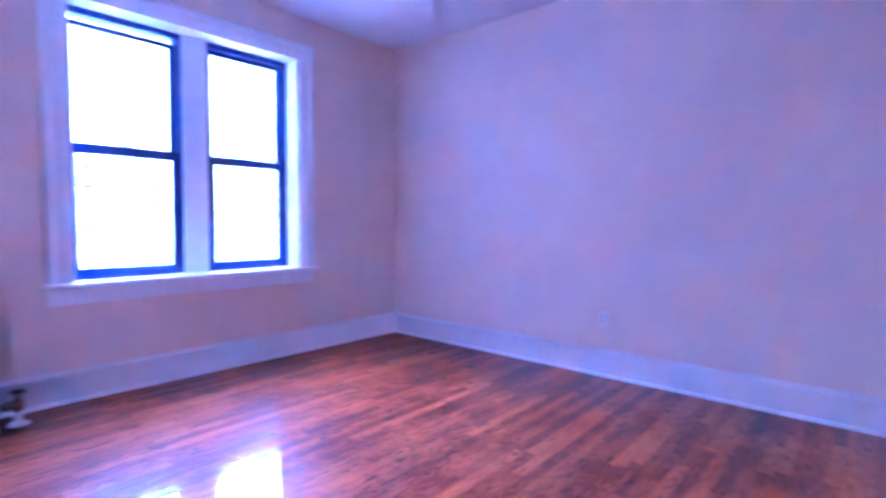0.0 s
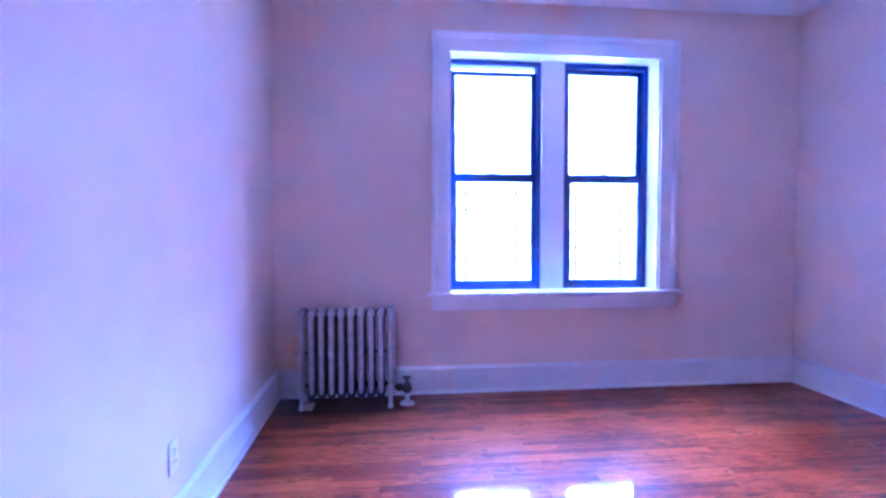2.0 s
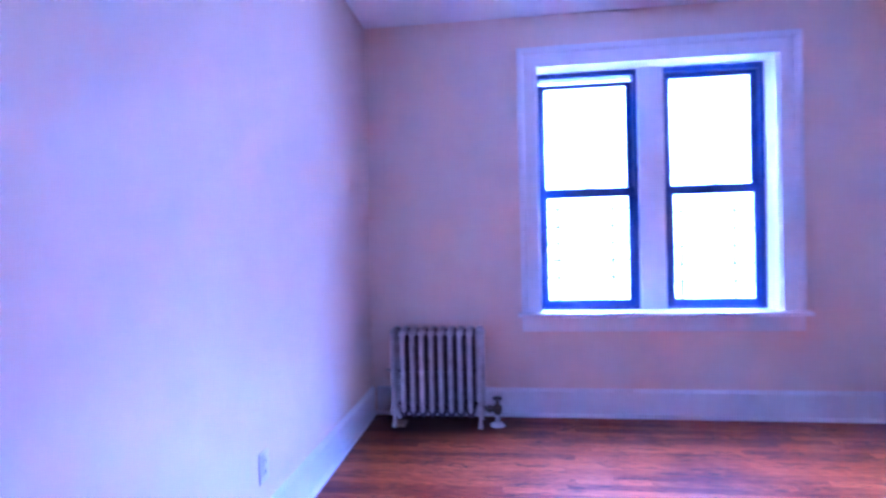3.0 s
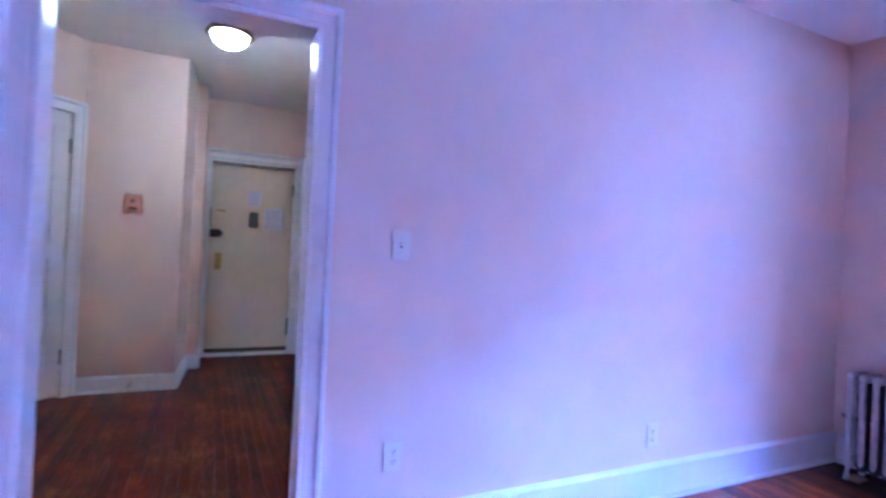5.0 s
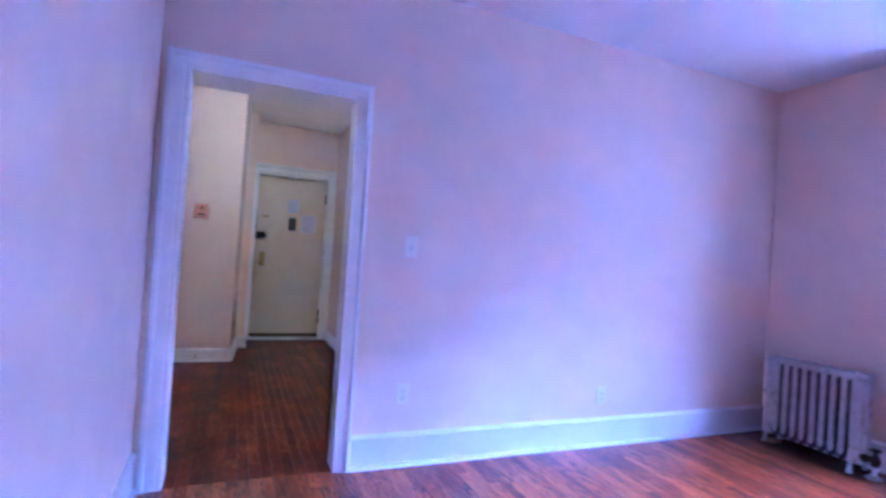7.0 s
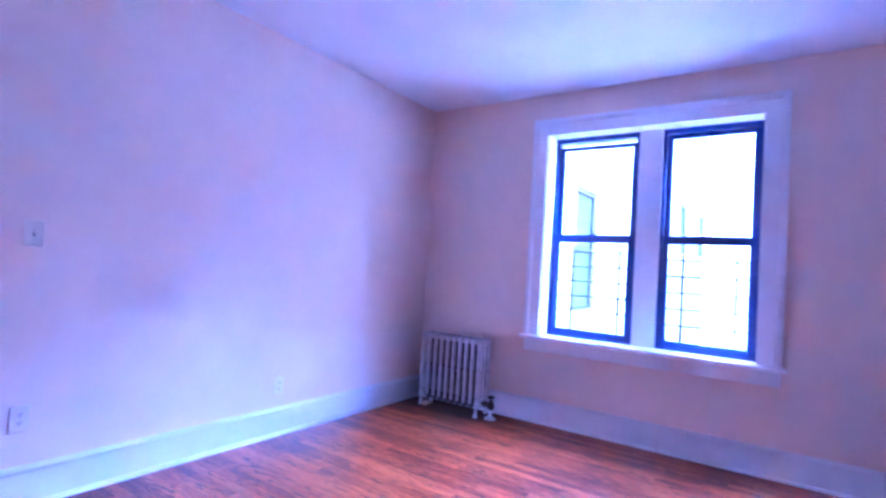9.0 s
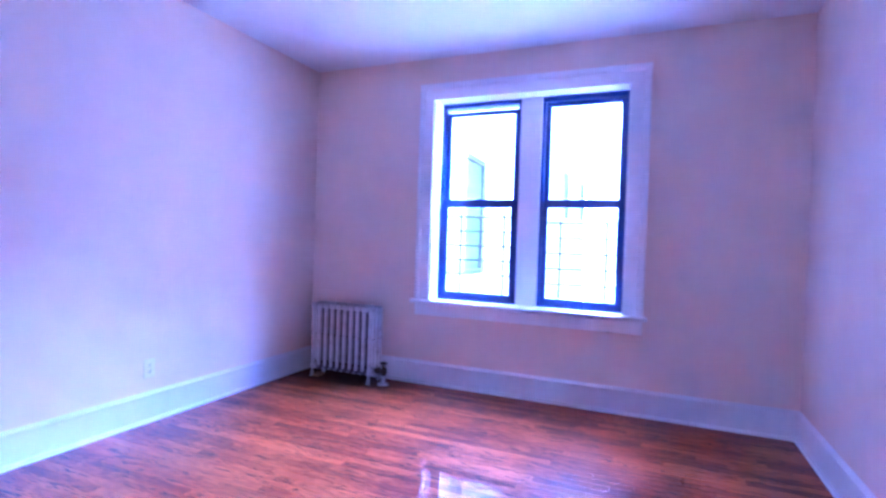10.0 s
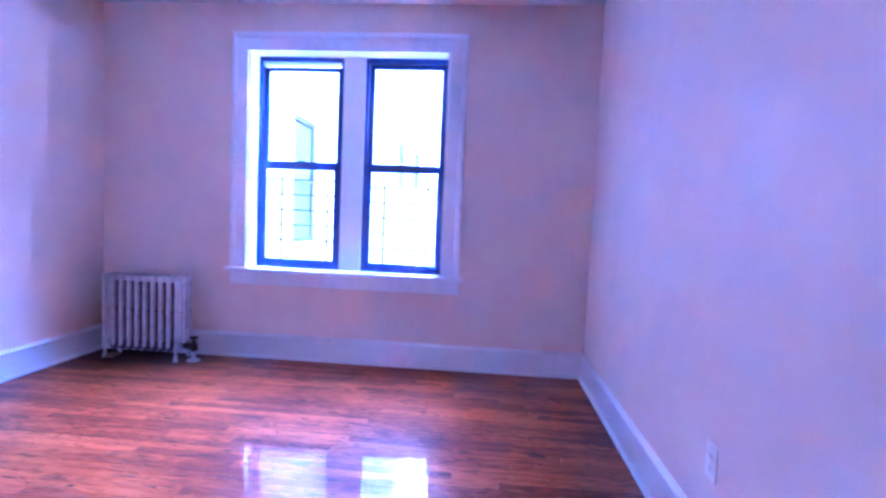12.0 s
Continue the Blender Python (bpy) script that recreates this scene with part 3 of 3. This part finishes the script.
part("jamb", box(0.446, 0.462, HS - 0.20, HS, 0, 2.078), TRIM, entry)
part("head_jamb", box(-0.412, 0.462, HS - 0.20, HS, 2.066, 2.084), TRIM, entry)
leaf = part("leaf", box(-0.392, 0.442, HS - 0.095, HS - 0.05, 0.060, 2.045, 0.003), DOOR_CREAM, entry)
DY = HS - 0.05
part("lock_plate", box(0.320, 0.383, DY, DY + 0.010, 0.92, 1.095, 0.003), BRASS, leaf, "worn brass lock plate")
knob = lathe([(0, 0), (0.020, 0), (0.014, 0.006), (0.012, 0.030), (0.024, 0.038), (0.028, 0.050), (0.022, 0.060), (0, 0.063)], 18, pose(0.351, DY + 0.009, 0.965, -90))
part("door_knob", knob, BRASS, leaf, "brass door knob", smooth=True)
part("rim_lock", box(0.338, 0.444, DY, DY + 0.032, 1.262, 1.345, 0.006), BLACK, leaf, "black rim lock")
turn = lathe([(0, 0), (0.018, 0), (0.018, 0.014), (0, 0.016)], 16, pose(0.334, DY + 0.012, 1.303, -90))
part("lock_turn", turn, BLACK, leaf, smooth=True)
part("chain_track", box(0.301, 0.385, DY, DY + 0.010, 1.536, 1.556, 0.002), BRASS, leaf)
part("door_viewer_plate", box(-0.031, 0.059, DY, DY + 0.008, 1.387, 1.549, 0.010), GREY, leaf, "grey viewer plate")
part("chain_bar", box(0.437, 0.447, DY + 0.002, DY + 0.012, 1.37, 1.57, 0.002), BLACK, entry)
for za, zb in ((1.756, 1.885), (0.205, 0.390)):
    hinge = lathe([(0.008, za), (0.008, zb)], 12, pose(-0.393, DY + 0.006, 0))
    box(-0.396, -0.378, DY - 0.001, DY + 0.002, za, zb, 0, hinge)
    part("hinge", hinge, GREY, entry)
part("threshold", box(-0.396, 0.446, HS - 0.12, HS + 0.02, 0.0, 0.030, 0.006), TRIM, entry, "white worn threshold")
part("door_sweep", box(-0.392, 0.442, HS - 0.060, HS - 0.046, 0.031, 0.075, 0.002), SADDLE, entry, "dark door sweep")
for x, z, w, h, lines in ((0.008, 1.702, 0.140, 0.170, 6), (-0.191, 1.486, 0.197, 0.232, 9)):
    note = tagged(mesh_object("paper_notice", box(x - w / 2, x + w / 2, DY, DY + 0.0015, z - h / 2, z + h / 2), PAPER), "white printed paper notice on the entrance door", "notice", "notices")
    for i in range(lines):
        s = random.uniform(0.55, 0.86)
        zz = z + h * 0.40 - i * h * 0.8 / (lines - 1)
        part("print_line", box(x + w * 0.43 - w * s, x + w * 0.43, DY + 0.0015, DY + 0.0019, zz - 0.003, zz + 0.003), INK, note)

# ---- closet door in the hall ----
closet = thing("door_3", DIAGONAL, "closed white painted panel door in the hall", "door", kind="structure")
part("casing", casing_mesh(pose(0, 0, 0), 0.100, 0.852, 0, 2.125, CASING), TRIM, closet)
part("jamb", box(0.086, 0.100, -0.12, 0, 0, 2.125), TRIM, closet)
part("jamb", box(0.852, 0.866, -0.12, 0, 0, 2.125), TRIM, closet)
part("head_jamb", box(0.086, 0.866, -0.12, 0, 2.125, 2.139), TRIM, closet)
part("stile", box(0.103, 0.215, -0.047, -0.012, 0.012, 2.120, 0.002), TRIM, closet)
part("stile", box(0.737, 0.849, -0.047, -0.012, 0.012, 2.120, 0.002), TRIM, closet)
for za, zb in ((0.012, 0.24), (1.03, 1.15), (2.0, 2.120)):
    part("rail", box(0.215, 0.737, -0.047, -0.012, za, zb, 0.002), TRIM, closet)
for za, zb in ((0.24, 1.03), (1.15, 2.0)):
    part("panel", box(0.215, 0.737, -0.040, -0.026, za, zb), TRIM, closet)
for z in (0.25, 1.82):
    part("hinge", lathe([(0.008, z), (0.008, z + 0.11)], 10, pose(0.103, -0.006, 0)), GREY, closet, "dull grey hinge")
knob = lathe([(0, 0), (0.022, 0), (0.016, 0.006), (0.012, 0.028), (0.024, 0.036), (0.027, 0.048), (0.020, 0.057), (0, 0.060)], 18, pose(0.795, -0.012, 0.97, -90))
part("door_knob", knob, BRASS, closet, "brass door knob", smooth=True)

# ---- hall fittings ----
chime = thing("door_chime", pose(0.999, -2.456, 1.402), "peach plastic doorbell chime box on the hall wall", "door chime")
outline = [(-0.066, 0.012), (-0.052, 0.0), (-0.030, 0.014), (0.0, 0.020), (0.030, 0.014), (0.052, 0.0), (0.066, 0.012), (0.064, 0.070), (0.056, 0.150), (0.040, 0.158), (0.022, 0.148), (-0.022, 0.148), (-0.040, 0.158), (-0.056, 0.150), (-0.064, 0.070)]
body = loft([[(x * k, y, 0.075 + (z - 0.075) * k) for x, z in outline] for y, k in ((0, 1.0), (0.030, 1.0), (0.040, 0.95), (0.042, 0.88))])
part("cover", body, PEACH, chime)
part("speaker_slot", box(-0.030, 0.030, 0.0405, 0.0455, 0.036, 0.052, 0.001), SLOT, chime)
part("emblem", loft([[(-0.013, y, 0.088), (-0.006, y, 0.088), (0, y, 0.106), (0.006, y, 0.088), (0.013, y, 0.088), (0.004, y, 0.124), (-0.004, y, 0.124)] for y in (0.0335, 0.0450)]), SLOT, chime, "dark raised emblem")

lamp = thing("ceiling_lamp", pose(0.378, -1.60, 2.70), "lit opal glass dome lamp with a dull brass ring", "ceiling lamp")
part("ring", lathe([(0.0, 0), (0.120, 0), (0.128, -0.030), (0.150, -0.042), (0.156, -0.054), (0.148, -0.063), (0.118, -0.062), (0.110, -0.050), (0, -0.048)], 40), BRASS, lamp, smooth=True)
dome = part("shade", lathe([(0.114, -0.058), (0.112, -0.078), (0.100, -0.104), (0.076, -0.126), (0.044, -0.139), (0.0, -0.143)], 40), DOME, lamp, "glowing opal glass dome", smooth=True)
part("finial", lathe([(0, -0.140), (0.009, -0.141), (0.011, -0.148), (0.005, -0.159), (0, -0.163)], 14), STEEL, lamp, smooth=True)
tagged(mesh_object("door_stop", lathe([(0, 0), (0.013, 0), (0.010, 0.010), (0.008, 0.05), (0.011, 0.052), (0.011, 0.062), (0, 0.064)], 14, pose(0.963, -2.456 + 0.0135, 0.062, -90)), STEEL, smooth=True), "small metal door stop on the hall baseboard", "door stop")

# ---- floor strips ----
WIDTH = 0.0572
strips = random.Random(7)
meshes, near, rest = {}, 0, []


def strip_points(length):
    w, c, h = WIDTH - 0.0005, 0.0010, 0.020
    pts = [(0.0003, 0.0003, -h), (w, 0.0003, -h), (w, length - 0.0005, -h), (0.0003, length - 0.0005, -h)]
    pts += [(x, y, -c) for x, y, _ in pts[:4]]
    pts += [(c, c, 0), (w - c, c, 0), (w - c, length - c, 0), (c, length - c, 0)]
    quads = [(8, 9, 10, 11)]
    for i in range(4):
        j = (i + 1) % 4
        quads += [(i, j, 4 + j, 4 + i), (4 + i, 4 + j, 8 + j, 8 + i)]
    return pts, quads


rest_v, rest_f, hall_v, hall_f = [], [], [], []
CUT = 0.30
x = W
while x < HX - 0.001:
    spans = [(S if x + WIDTH <= HW else CUT, N)] if x < E - 0.001 else []
    if x + WIDTH > HW:
        spans.append((HS - 0.13, CUT if x < E - 0.001 else HN))
    for start, stop in spans:
        y = start - strips.uniform(0, 0.5)
        while y < stop - 0.001:
            length = round(strips.choice((0.35, 0.5, 0.65, 0.8, 1.0, 1.2, 1.5)), 3)
            a, b = max(y, start), min(y + length, stop)
            y += length
            if b - a < 0.02:
                continue
            size = round(b - a, 3)
            pts, quads = strip_points(size)
            if -3.10 < x < 0.62 and b > 0.4 and near < 300:
                near += 1
                if size not in meshes:
                    me = bpy.data.meshes.new("strip")
                    me.from_pydata(pts, [], quads)
                    me.materials.append(WOOD)
                    meshes[size] = me
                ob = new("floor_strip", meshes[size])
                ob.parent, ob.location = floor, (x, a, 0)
            else:
                vs, fs = (hall_v, hall_f) if stop < S else (rest_v, rest_f)
                k = len(vs)
                vs += [(px + x, py + a, pz) for px, py, pz in pts]
                fs += [tuple(k + q for q in f) for f in quads]
    x += WIDTH
me = bpy.data.meshes.new("hall_floor_strips")
me.from_pydata(hall_v, [], hall_f)
me.materials.append(WOOD_HALL)
ob = new("hall_floor_strips", me)
ob.parent = floor
tagged(ob, "dull red-brown oak strips, toned darker for hall shade", kind="stuff")
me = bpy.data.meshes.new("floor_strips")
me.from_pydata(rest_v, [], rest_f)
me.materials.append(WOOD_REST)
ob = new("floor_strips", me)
ob.parent = floor
tagged(ob, kind="stuff")
